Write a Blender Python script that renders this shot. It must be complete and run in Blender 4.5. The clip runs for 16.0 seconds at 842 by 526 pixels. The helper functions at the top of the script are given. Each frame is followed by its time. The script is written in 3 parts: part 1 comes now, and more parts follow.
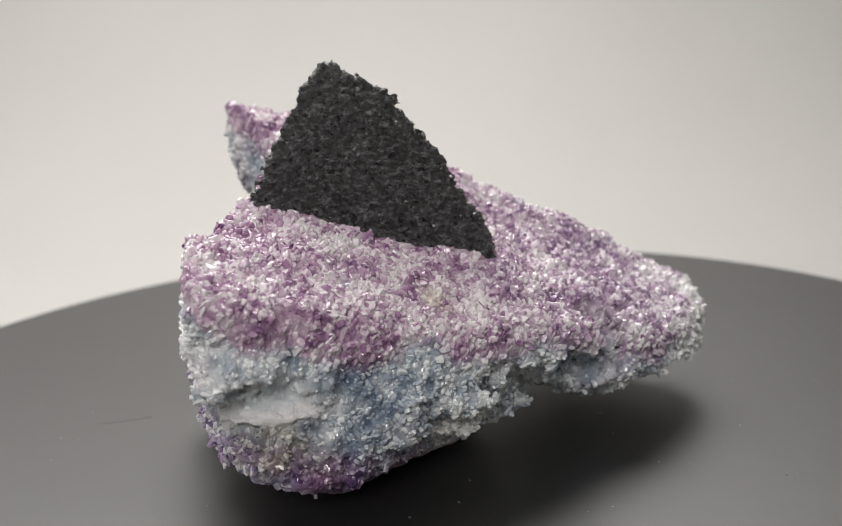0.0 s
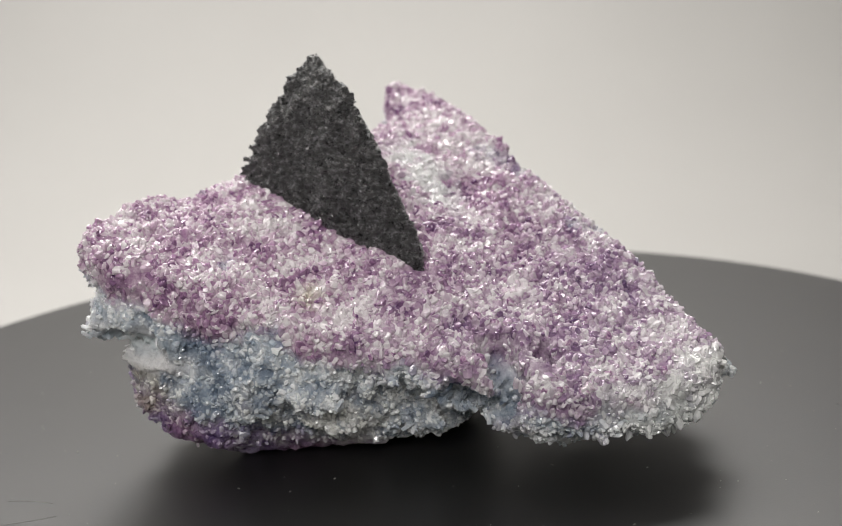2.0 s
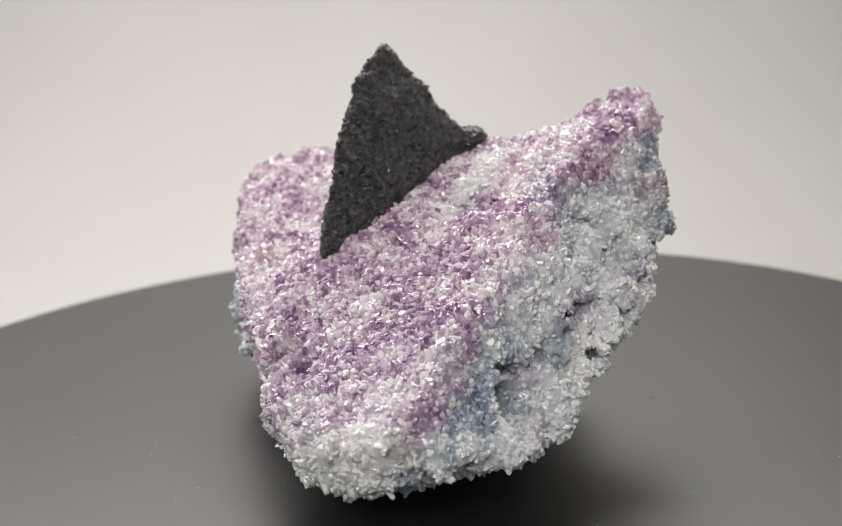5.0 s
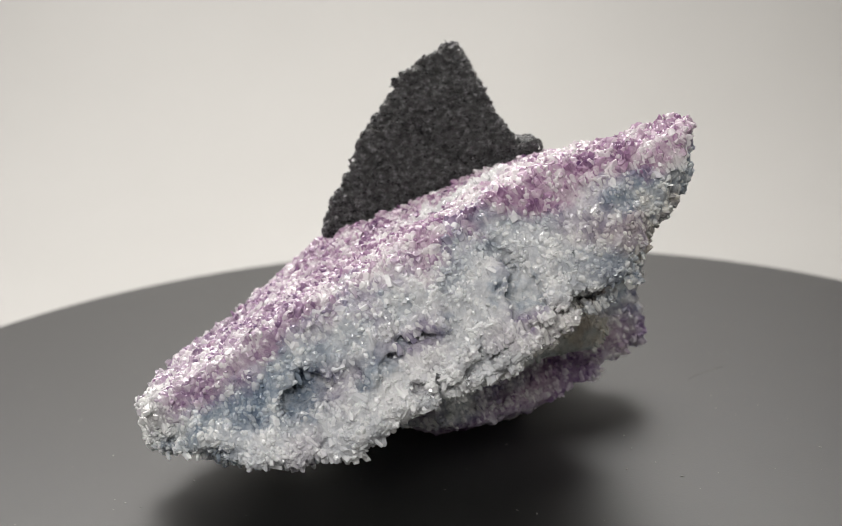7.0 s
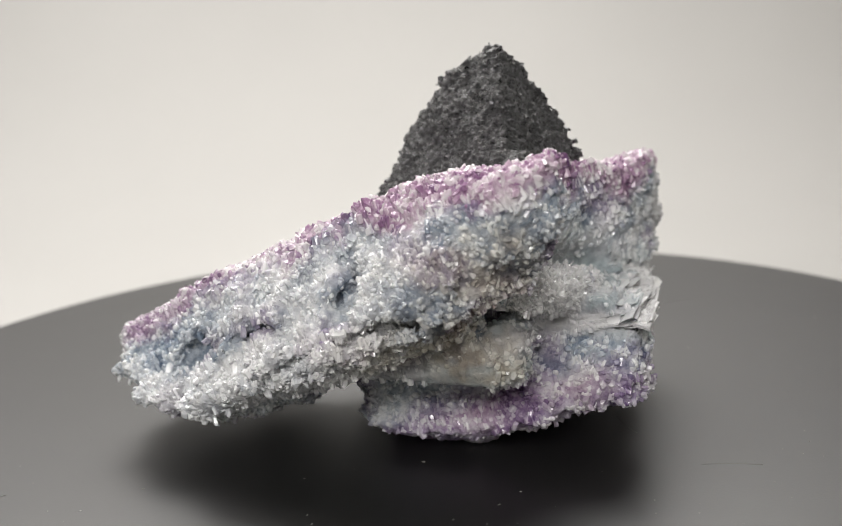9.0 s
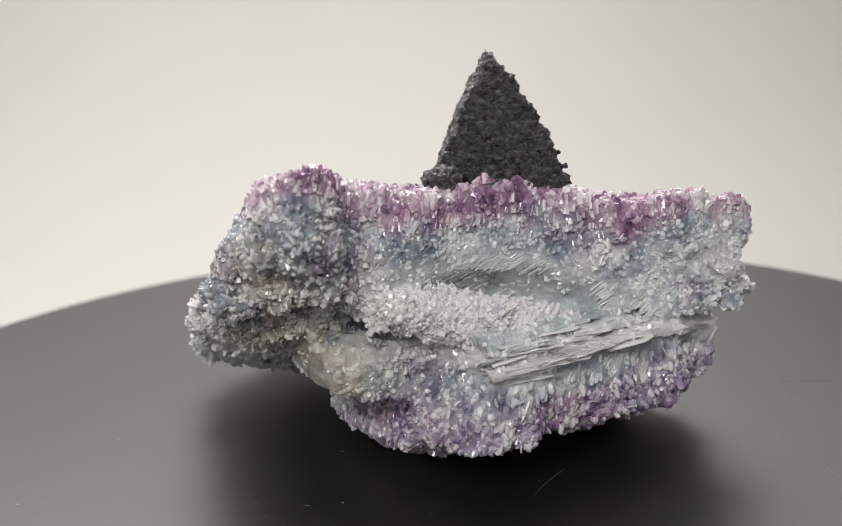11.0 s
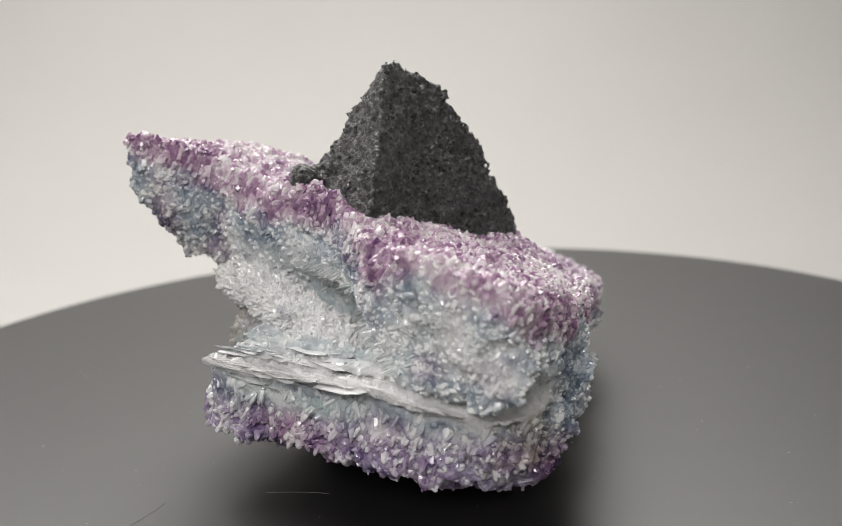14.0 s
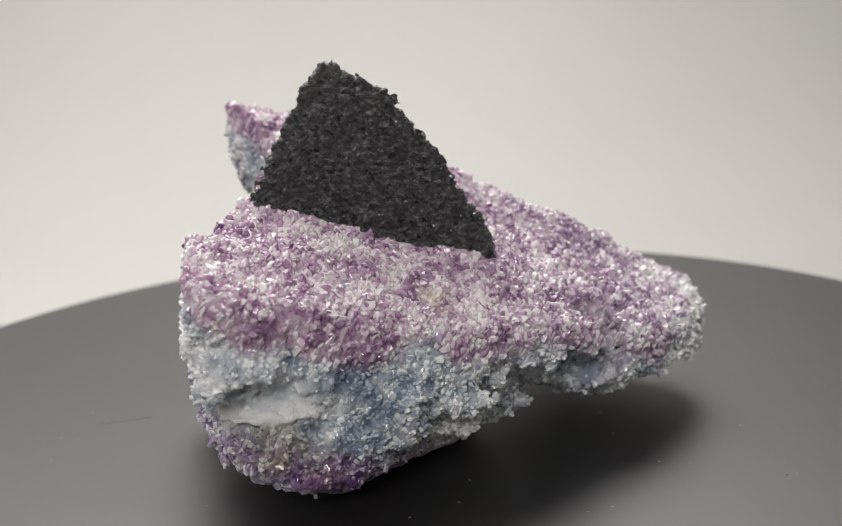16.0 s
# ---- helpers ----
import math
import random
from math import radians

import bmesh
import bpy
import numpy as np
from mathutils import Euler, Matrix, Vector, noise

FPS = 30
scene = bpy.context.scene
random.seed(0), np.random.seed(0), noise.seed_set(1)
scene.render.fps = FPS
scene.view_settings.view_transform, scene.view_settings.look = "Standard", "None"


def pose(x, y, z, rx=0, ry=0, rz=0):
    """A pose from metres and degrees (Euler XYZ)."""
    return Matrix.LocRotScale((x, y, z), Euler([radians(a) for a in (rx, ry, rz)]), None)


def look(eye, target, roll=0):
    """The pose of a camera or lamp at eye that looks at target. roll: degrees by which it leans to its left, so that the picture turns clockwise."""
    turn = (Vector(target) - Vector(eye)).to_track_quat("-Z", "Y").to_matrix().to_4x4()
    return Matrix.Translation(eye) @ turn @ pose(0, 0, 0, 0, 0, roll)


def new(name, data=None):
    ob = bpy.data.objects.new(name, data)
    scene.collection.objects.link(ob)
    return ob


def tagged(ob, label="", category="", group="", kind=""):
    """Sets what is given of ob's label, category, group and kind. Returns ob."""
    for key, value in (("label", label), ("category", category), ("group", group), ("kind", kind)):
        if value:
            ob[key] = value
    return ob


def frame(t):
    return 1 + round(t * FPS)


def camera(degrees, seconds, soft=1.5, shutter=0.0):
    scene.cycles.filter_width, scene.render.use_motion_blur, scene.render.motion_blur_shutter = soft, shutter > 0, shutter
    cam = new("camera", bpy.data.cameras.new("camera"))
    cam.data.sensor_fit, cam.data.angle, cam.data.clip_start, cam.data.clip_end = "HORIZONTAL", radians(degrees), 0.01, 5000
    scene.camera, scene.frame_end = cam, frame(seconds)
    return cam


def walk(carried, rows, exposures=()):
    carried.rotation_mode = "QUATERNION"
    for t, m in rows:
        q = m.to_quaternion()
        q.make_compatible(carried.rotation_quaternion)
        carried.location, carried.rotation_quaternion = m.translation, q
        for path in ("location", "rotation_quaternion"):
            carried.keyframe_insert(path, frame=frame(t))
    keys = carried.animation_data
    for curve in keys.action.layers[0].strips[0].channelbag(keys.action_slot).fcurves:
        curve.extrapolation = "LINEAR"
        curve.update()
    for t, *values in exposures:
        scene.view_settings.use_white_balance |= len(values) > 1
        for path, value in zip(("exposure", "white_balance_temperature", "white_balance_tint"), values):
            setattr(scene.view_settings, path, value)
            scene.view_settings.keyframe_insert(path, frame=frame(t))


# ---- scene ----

# Working unit: the camera's level distance from the turntable's axis. K turns it into metres.
K = 0.2255
EYE = Vector((0.0, -1.0, 0.3976)) * K
YAW, PITCH, ROLL = -0.0035, -0.2609, -0.0558
AHEAD = Vector((-math.sin(YAW) * math.cos(PITCH), math.cos(YAW) * math.cos(PITCH), math.sin(PITCH)))
TURN_RATE = -22.5  # degrees a second, clockwise from above
DISC_R = 0.5545 * K

cam = camera(35.67, 16.0, soft=0.7)
cam.data.dof.use_dof = True
cam.data.dof.focus_distance, cam.data.dof.aperture_fstop = 0.207, 22.0
CAM_POSE = look(EYE, EYE + AHEAD, math.degrees(ROLL))
walk(cam, [(0, CAM_POSE), (16, CAM_POSE)],
     [(0, -0.16), (3, -0.16), (6, -0.16), (8.5, -0.04), (10, -0.02), (11.5, -0.05), (13, -0.13), (16, -0.16)])

# ---- light ----
world = bpy.data.worlds.new("studio_air")
scene.world = world
world.use_nodes = True
world.node_tree.nodes["Background"].inputs[0].default_value = (1.0, 0.97, 0.92, 1)
world.node_tree.nodes["Background"].inputs[1].default_value = 0.05


def area_lamp(name, eye, target, sx, sy, watts, colour):
    data = bpy.data.lights.new(name, "AREA")
    data.shape, data.size, data.size_y, data.energy, data.color = "RECTANGLE", sx, sy, watts, colour
    ob = new(name, data)
    ob.matrix_world = look(eye, target)
    return ob


area_lamp("rear_lamp", (-0.12, 0.38, 0.44), (0.0, -0.08, 0.0), 0.90, 0.22, 5.9, (1.0, 0.972, 0.94))
area_lamp("overhead_lamp", (-0.06, -0.02, 0.64), (0.0, 0.0, 0.0), 0.45, 0.28, 0.7, (1.0, 0.972, 0.94))
area_lamp("front_lamp", (-0.12, -0.62, 0.46), (0.0, 0.0, 0.05), 0.40, 0.20, 3.05, (1.0, 0.972, 0.95))

# ---- materials ----


def material(name):
    m = bpy.data.materials.new(name)
    m.use_nodes = True
    nt = m.node_tree
    return m, nt, nt.nodes["Principled BSDF"]


def node(nt, kind, **values):
    n = nt.nodes.new(kind)
    for k, v in values.items():
        n.inputs[k.replace("_", " ")].default_value = v
    return n


def ramp(nt, fac, stops):
    n = nt.nodes.new("ShaderNodeValToRGB")
    e = n.color_ramp.elements
    while len(e) < len(stops):
        e.new(0.5)
    for el, (pos, col) in zip(e, stops):
        el.position, el.color = pos, (*col, 1)
    nt.links.new(fac, n.inputs[0])
    return n.outputs[0]


def mixed(nt, fac, a, b, blend="MIX"):
    n = nt.nodes.new("ShaderNodeMix")
    n.data_type, n.blend_type = "RGBA", blend
    for sock, v in ((n.inputs[0], fac), (n.inputs[6], a), (n.inputs[7], b)):
        if isinstance(v, bpy.types.NodeSocket):
            nt.links.new(v, sock)
        else:
            sock.default_value = v
    return n.outputs[2]


def coords(nt):
    return nt.nodes.new("ShaderNodeTexCoord").outputs["Object"]


def noise_tex(nt, scale, detail=4.0, rough=0.55, squash=1.0):
    """Noise in the thing's own space; squash above 1 flattens its grain into level flakes."""
    n = node(nt, "ShaderNodeTexNoise", Scale=scale, Detail=detail, Roughness=rough)
    place = node(nt, "ShaderNodeMapping", Scale=(1.0, 1.0, squash))
    nt.links.new(coords(nt), place.inputs["Vector"])
    nt.links.new(place.outputs[0], n.inputs["Vector"])
    return n.outputs["Fac"]


def bump(nt, bsdf, height, strength, distance):
    n = node(nt, "ShaderNodeBump", Strength=strength, Distance=distance)
    nt.links.new(height, n.inputs["Height"])
    nt.links.new(n.outputs[0], bsdf.inputs["Normal"])


def mat_disc():
    m, nt, b = material("satin_black_plastic")
    nt.links.new(ramp(nt, noise_tex(nt, 90, 6), [(0.3, (0.0040, 0.0038, 0.0036)), (0.7, (0.007, 0.0066, 0.0062))]), b.inputs["Base Color"])
    b.inputs["Roughness"].default_value = 0.42
    b.inputs["IOR"].default_value = 1.75
    bump(nt, b, noise_tex(nt, 2500, 2), 0.06, 0.0002)
    return m


def mat_paper():
    m, nt, b = material("light_grey_paper")
    nt.links.new(ramp(nt, noise_tex(nt, 6, 5), [(0.3, (0.465, 0.457, 0.441)), (0.7, (0.49, 0.482, 0.466))]), b.inputs["Base Color"])
    b.inputs["Roughness"].default_value = 0.8
    bump(nt, b, noise_tex(nt, 400, 3), 0.05, 0.0005)
    return m


def zone(nt, name):
    n = nt.nodes.new("ShaderNodeAttribute")
    n.attribute_name = name
    return n.outputs["Fac"]


PURPLE = [(0.0, (0.10, 0.035, 0.12)), (0.35, (0.345, 0.19, 0.325)), (0.65, (0.58, 0.43, 0.54)), (1.0, (0.83, 0.77, 0.80))]
PALE = [(0.0, (0.075, 0.11, 0.175)), (0.38, (0.25, 0.31, 0.39)), (0.72, (0.53, 0.58, 0.64)), (1.0, (0.86, 0.88, 0.895))]
VIOLET = [(0.0, (0.07, 0.04, 0.15)), (0.35, (0.23, 0.17, 0.34)), (0.65, (0.46, 0.41, 0.56)), (1.0, (0.82, 0.80, 0.85))]
CREAM = [(0.0, (0.40, 0.37, 0.30)), (0.4, (0.62, 0.61, 0.56)), (1.0, (0.84, 0.84, 0.81))]


def stone_colour(nt, fac, single=False):
    """The stone's pigment by zone; fac picks the tone in each."""
    col = ramp(nt, fac, PURPLE)
    if not single:
        col = mixed(nt, zone(nt, "crust"), ramp(nt, fac, PALE), col)
        col = mixed(nt, zone(nt, "violet"), col, ramp(nt, fac, VIOLET))
        col = mixed(nt, zone(nt, "cream"), col, ramp(nt, fac, CREAM))
        col = mixed(nt, zone(nt, "ice"), col, ramp(nt, fac, [(0.05, (0.42, 0.51, 0.53)), (0.5, (0.66, 0.73, 0.745)), (0.95, (0.88, 0.91, 0.912))]))
        col = mixed(nt, zone(nt, "vein"), col, ramp(nt, fac, [(0.1, (0.66, 0.65, 0.67)), (0.6, (0.89, 0.885, 0.89))]))
        sub = nt.nodes.new("ShaderNodeMath")
        sub.operation = "MULTIPLY"
        nt.links.new(zone(nt, "stain"), sub.inputs[0])
        sub.inputs[1].default_value = 0.75
        col = mixed(nt, sub.outputs[0], col, ramp(nt, fac, [(0.1, (0.10, 0.07, 0.045)), (0.6, (0.33, 0.26, 0.17)), (1.0, (0.6, 0.54, 0.42))]))
    return col


def weighted(nt, parts, offset):
    """Sum of values with weights."""
    last = None
    for sock, w in parts:
        n = nt.nodes.new("ShaderNodeMath")
        n.operation = "MULTIPLY_ADD"
        nt.links.new(sock, n.inputs[0])
        n.inputs[1].default_value = w
        if last is None:
            n.inputs[2].default_value = offset
        else:
            nt.links.new(last, n.inputs[2])
        last = n.outputs[0]
    return last


def mat_mass():
    """The mineral mass between the crystals, toned darker to paint shade into their gaps."""
    m, nt, b = material("banded_stone")
    # offset sits below the crystals' tone: gap shade put into the colour
    fac = weighted(nt, [(noise_tex(nt, 45, 5, 0.65), 1.4), (noise_tex(nt, 190, 4, 0.65), 1.9), (noise_tex(nt, 700, 4, 0.7), 0.8)], -1.48)
    nt.links.new(stone_colour(nt, fac), b.inputs["Base Color"])
    nt.links.new(ramp(nt, noise_tex(nt, 500, 3), [(0.35, (0.15,) * 3), (0.7, (0.5,) * 3)]), b.inputs["Roughness"])
    bump(nt, b, noise_tex(nt, 900, 5, 0.75), 1.0, 0.0008)
    return m


def mat_crystal(name, single, spread=0.7, tone=0.67):
    m, nt, b = material(name)
    own = nt.nodes.new("ShaderNodeObjectInfo" if single else "ShaderNodeNewGeometry").outputs["Random" if single else "Random Per Island"]
    big = noise_tex(nt, 0.4 if single else 45, 5, 0.65)
    fine = noise_tex(nt, 2.0 if single else 900, 3, 0.6)
    mid = noise_tex(nt, 1.1 if single else 190, 4, 0.65)
    fac = weighted(nt, [(own, spread), (big, 1.4), (mid, 1.9), (fine, 0.3)], tone - 1.8 - spread / 2)
    nt.links.new(stone_colour(nt, fac, single), b.inputs["Base Color"])
    nt.links.new(ramp(nt, own, [(0.0, (0.12,) * 3), (1.0, (0.36,) * 3)]), b.inputs["Roughness"])
    b.inputs["IOR"].default_value = 1.75
    bump(nt, b, fine, 0.2, 0.0003)
    b.inputs["Subsurface Weight"].default_value = 0.25
    b.inputs["Subsurface Radius"].default_value = (1.0, 0.9, 1.0)
    b.inputs["Subsurface Scale"].default_value = 0.0012
    return m


def mat_basalt():
    m, nt, b = material("dark_granular_rock")
    nt.links.new(ramp(nt, noise_tex(nt, 900, 6, 0.85, 1.5), [(0.40, (0.003, 0.003, 0.004)), (0.52, (0.035, 0.035, 0.037)), (0.64, (0.34, 0.34, 0.35))]), b.inputs["Base Color"])
    nt.links.new(ramp(nt, noise_tex(nt, 900, 3, 0.6, 1.3), [(0.35, (0.20,) * 3), (0.65, (0.45,) * 3)]), b.inputs["Roughness"])
    b.inputs["IOR"].default_value = 2.1
    bump(nt, b, noise_tex(nt, 620, 5, 0.7, 1.6), 1.0, 0.0030)
    return m


def mat_grain():
    m, nt, b = material("dark_mineral_grain")
    own = nt.nodes.new("ShaderNodeNewGeometry").outputs["Random Per Island"]
    nt.links.new(ramp(nt, own, [(0.0, (0.003, 0.003, 0.0035)), (0.5, (0.020, 0.020, 0.021)), (1.0, (0.32, 0.32, 0.33))]), b.inputs["Base Color"])
    nt.links.new(ramp(nt, own, [(0.0, (0.10,) * 3), (1.0, (0.35,) * 3)]), b.inputs["Roughness"])
    b.inputs["IOR"].default_value = 2.1
    bump(nt, b, noise_tex(nt, 1800, 3), 0.3, 0.0004)
    return m


def mat_dust():
    m, nt, b = material("pale_dust")
    nt.links.new(ramp(nt, noise_tex(nt, 300, 2), [(0.3, (0.12, 0.115, 0.11)), (0.7, (0.34, 0.33, 0.315))]), b.inputs["Base Color"])
    b.inputs["Roughness"].default_value = 0.8
    return m


DISC, PAPER, MASS, BASALT, DUST, GRAIN = mat_disc(), mat_paper(), mat_mass(), mat_basalt(), mat_dust(), mat_grain()
CRYSTAL, CRYSTAL_SINGLE, CRYSTAL_PALE = mat_crystal("stone_crystal", False), mat_crystal("purple_crystal", True), mat_crystal("pale_crystal", False, 0.35, 0.80)
CRYSTAL_ICE = mat_crystal("icy_fibre", False, 0.15, 0.75)


def part(name, bm, mat, parent, label=""):
    me = bpy.data.meshes.new(name)
    bm.to_mesh(me)
    bm.free()
    me.materials.append(mat)
    ob = new(name, me)
    ob.parent = parent
    return tagged(ob, label)


# ---- setting ----


def sweep():
    """Seamless paper: level under the turntable, curving up behind it; added panels close the sides, front and top."""
    bm = bmesh.new()
    prof = [(-0.75, -0.05), (0.28, -0.05)]
    for i in range(1, 13):
        a = math.radians(7.5 * i)
        prof.append((0.28 + 0.22 * math.sin(a), -0.05 + 0.22 * (1 - math.cos(a))))
    prof.append((0.50, 0.75))
    rows = [[bm.verts.new((x, y, z)) for y, z in prof] for x in (-0.7, 0.7)]
    for i in range(len(prof) - 1):
        bm.faces.new((rows[0][i], rows[0][i + 1], rows[1][i + 1], rows[1][i]))
    me = bpy.data.meshes.new("backdrop")
    bmesh.ops.recalc_face_normals(bm, faces=bm.faces)
    bm.to_mesh(me)
    bm.free()
    for f in me.polygons:
        f.use_smooth = True
    me.materials.append(PAPER)
    ob = new("backdrop", me)
    mod = ob.modifiers.new("thick", "SOLIDIFY")
    mod.thickness = 0.003
    return tagged(ob, "seamless light grey paper sweep behind the turntable", "backdrop", kind="structure")


def box(name, x0, x1, y0, y1, z0, z1, label):
    bm = bmesh.new()
    bmesh.ops.create_cube(bm, size=1, matrix=Matrix.Translation(((x0 + x1) / 2, (y0 + y1) / 2, (z0 + z1) / 2)) @ Matrix.Diagonal((x1 - x0, y1 - y0, z1 - z0, 1)))
    return tagged(part(name, bm, PAPER, None, label), kind="structure", category="wall")


sweep()
# unseen panels, added to bounce lamp light back onto the stone
box("bounce_west", -0.73, -0.704, -0.8, 0.55, -0.06, 0.75, "unseen light grey side panel added to bounce light")
box("bounce_east", 0.704, 0.73, -0.8, 0.55, -0.06, 0.75, "unseen light grey side panel added to bounce light")
box("bounce_south", -0.73, 0.73, -0.83, -0.804, -0.06, 0.75, "unseen light grey front panel added to bounce light")
box("bounce_top", -0.73, 0.73, -0.83, 0.55, 0.754, 0.78, "unseen light grey top panel added to bounce light")


def lathe(profile, steps):
    bm = bmesh.new()
    rings = []
    for r, z in profile:
        rings.append([bm.verts.new((r * math.cos(2 * math.pi * i / steps), r * math.sin(2 * math.pi * i / steps), z)) for i in range(steps)])
    for a, b in zip(rings, rings[1:]):
        for i in range(steps):
            j = (i + 1) % steps
            bm.faces.new((a[i], a[j], b[j], b[i]))
    bm.faces.new(rings[0][::-1])
    bm.faces.new(rings[-1])
    return bm


def turntable():
    root = new("turntable")
    tagged(root, "round satin black turntable with dust specks on it", "turntable")
    R = DISC_R
    part("platter", lathe([(R - 0.004, -0.012), (R, -0.010), (R, -0.0012), (R - 0.0004, -0.0004), (R - 0.0012, 0.0)], 256), DISC, root)
    part("base", lathe([(0.075, -0.05), (0.078, -0.048), (0.078, -0.016), (0.07, -0.0125)], 96), DISC, root)
    return root


TABLE = turntable()

# ---- the specimen: distance fields on a lattice, in working units ----
H = 0.0018
LO = HI = N = AX = X = Y = Z = None


def set_lattice(lo, hi, h):
    """The lattice on which the fields below are worked out."""
    global H, LO, N, AX, X, Y, Z
    H, LO = h, np.array(lo)
    N = ((np.array(hi) - LO) // H).astype(int) + 1
    AX = [(LO[i] + H * np.arange(N[i])).astype(np.float32) for i in range(3)]
    X, Y, Z = AX[0][:, None, None], AX[1][None, :, None], AX[2][None, None, :]


def half(n, p):
    """Signed distance to a half space with outward normal n through p."""
    n = np.array(n, float) / np.linalg.norm(n)
    return ((X - p[0]) * n[0] + (Y - p[1]) * n[1] + (Z - p[2]) * n[2]).astype(np.float32)


def prism(points):
    """Signed distance to an upright prism of that outline."""
    P = np.array(points, float)
    x, y = AX[0][:, None], AX[1][None, :]
    d = np.full((len(AX[0]), len(AX[1])), 1e9)
    inside = np.zeros(d.shape, bool)
    for (ax, ay), (bx, by) in zip(P, np.roll(P, -1, 0)):
        ex, ey = bx - ax, by - ay
        u = np.clip(((x - ax) * ex + (y - ay) * ey) / (ex * ex + ey * ey), 0, 1)
        d = np.minimum(d, np.hypot(x - ax - u * ex, y - ay - u * ey))
        if ay != by:
            inside ^= ((ay <= y) != (by <= y)) & (x < ax + (y - ay) * ex / ey)
    return np.where(inside, -d, d)[:, :, None].astype(np.float32)


def ball(c, r, slope=0.0):
    """Ellipsoid whose height follows x by slope."""
    q = np.sqrt(((X - c[0]) / r[0]) ** 2 + ((Y - c[1]) / r[1]) ** 2 + ((Z - c[2] - slope * (X - c[0])) / r[2]) ** 2)
    return ((q - 1) * min(r)).astype(np.float32)


def capsule(a, b, r):
    a, b = np.array(a), np.array(b)
    e = b - a
    u = np.clip(((X - a[0]) * e[0] + (Y - a[1]) * e[1] + (Z - a[2]) * e[2]) / (e @ e), 0, 1)
    return (np.sqrt((X - a[0] - u * e[0]) ** 2 + (Y - a[1] - u * e[1]) ** 2 + (Z - a[2] - u * e[2]) ** 2) - r).astype(np.float32)


def smax(a, b, k=0.008):
    h = np.maximum(k - np.abs(a - b), 0) / k
    return np.maximum(a, b) + h * h * k / 4


def smin(a, b, k=0.008):
    return -smax(-a, -b, k)


def meet(*parts):
    d = parts[0]
    for q in parts[1:]:
        d = smax(d, q)
    return d


def hull(points):
    """Convex solid round a few corners: the largest of its face planes."""
    P = np.array(points, float)
    d = None
    for i in range(len(P)):
        for j in range(i):
            for k in range(j):
                n = np.cross(P[j] - P[i], P[k] - P[i])
                if np.linalg.norm(n) < 1e-7:
                    continue
                n /= np.linalg.norm(n)
                s = (P - P[i]) @ n
                if s.max() < 1e-6:
                    q = half(n, P[i])
                elif s.min() > -1e-6:
                    q = half(-n, P[i])
                else:
                    continue
                d = q if d is None else smax(d, q, 0.003)
    return d


def gauss(x, y, cx, cy, s):
    return np.exp(-((x - cx) ** 2 + (y - cy) ** 2) / (2 * s * s))


def crust_height(x, y):
    z = 0.169 - 0.442 * x + 0.266 * y
    return z - 0.022 * gauss(x, y, -0.125, 0.06, 0.035) - 0.031 * gauss(x, y, -0.135, 0.165, 0.045) - 0.005 * gauss(x, y, -0.152, 0.146, 0.018) + 0.012 * gauss(x, y, -0.065, -0.12, 0.045) + 0.020 * gauss(x, y, 0.052, -0.052, 0.032) - 0.017 * gauss(x, y, -0.15, -0.10, 0.035)


def milky_band(x, y, z):
    """Share of the smooth milky layer under the slab's rear flank."""
    return np.clip(1.5 - np.abs(z - 0.076 + 0.25 * (x + 0.06)) / 0.017, 0, 1) * np.clip((y - 0.05) / 0.02, 0, 1) * np.clip((x + 0.15) / 0.02, 0, 1) * np.clip((0.05 - x) / 0.02, 0, 1)


def lattice_noise(px, py, pz, size, seed):
    """Smooth value noise in -1..1, of that grain size."""
    rng = np.random.RandomState(seed)
    T = rng.uniform(-1, 1, (32, 32, 32)).astype(np.float32)
    q = [a / size for a in (px, py, pz)]
    i = [np.floor(a).astype(int) for a in q]
    f = [(a - b) for a, b in zip(q, i)]
    f = [a * a * (3 - 2 * a) for a in f]
    out = 0
    for dx in (0, 1):
        for dy in (0, 1):
            for dz in (0, 1):
                w = (f[0] if dx else 1 - f[0]) * (f[1] if dy else 1 - f[1]) * (f[2] if dz else 1 - f[2])
                out = out + w * T[(i[0] + dx) % 32, (i[1] + dy) % 32, (i[2] + dz) % 32]
    return out


def cell_noise(px, py, pz, size, seed):
    """Distance to the nearest of jittered seeds, about 0..1: crystalline lumps."""
    rng = np.random.RandomState(seed)
    T = rng.uniform(0, 1, (24, 24, 24, 3)).astype(np.float32)
    q = np.stack([px, py, pz], -1) / size
    i = np.floor(q).astype(int)
    best = np.full(len(px), 9.0)
    for dx in (-1, 0, 1):
        for dy in (-1, 0, 1):
            for dz in (-1, 0, 1):
                c = i + (dx, dy, dz)
                s = c + T[c[:, 0] % 24, c[:, 1] % 24, c[:, 2] % 24]
                best = np.minimum(best, ((q - s) ** 2).sum(1))
    return np.sqrt(best)


def ledge_height(y):
    """Height of the white ledge on the lower layer."""
    u = np.clip((y + 0.205) / 0.11, 0, 1)
    return 0.082 + 0.016 * u * u * (3 - 2 * u)


CRUST_N = Vector((0.442, -0.266, 1.0)).normalized()

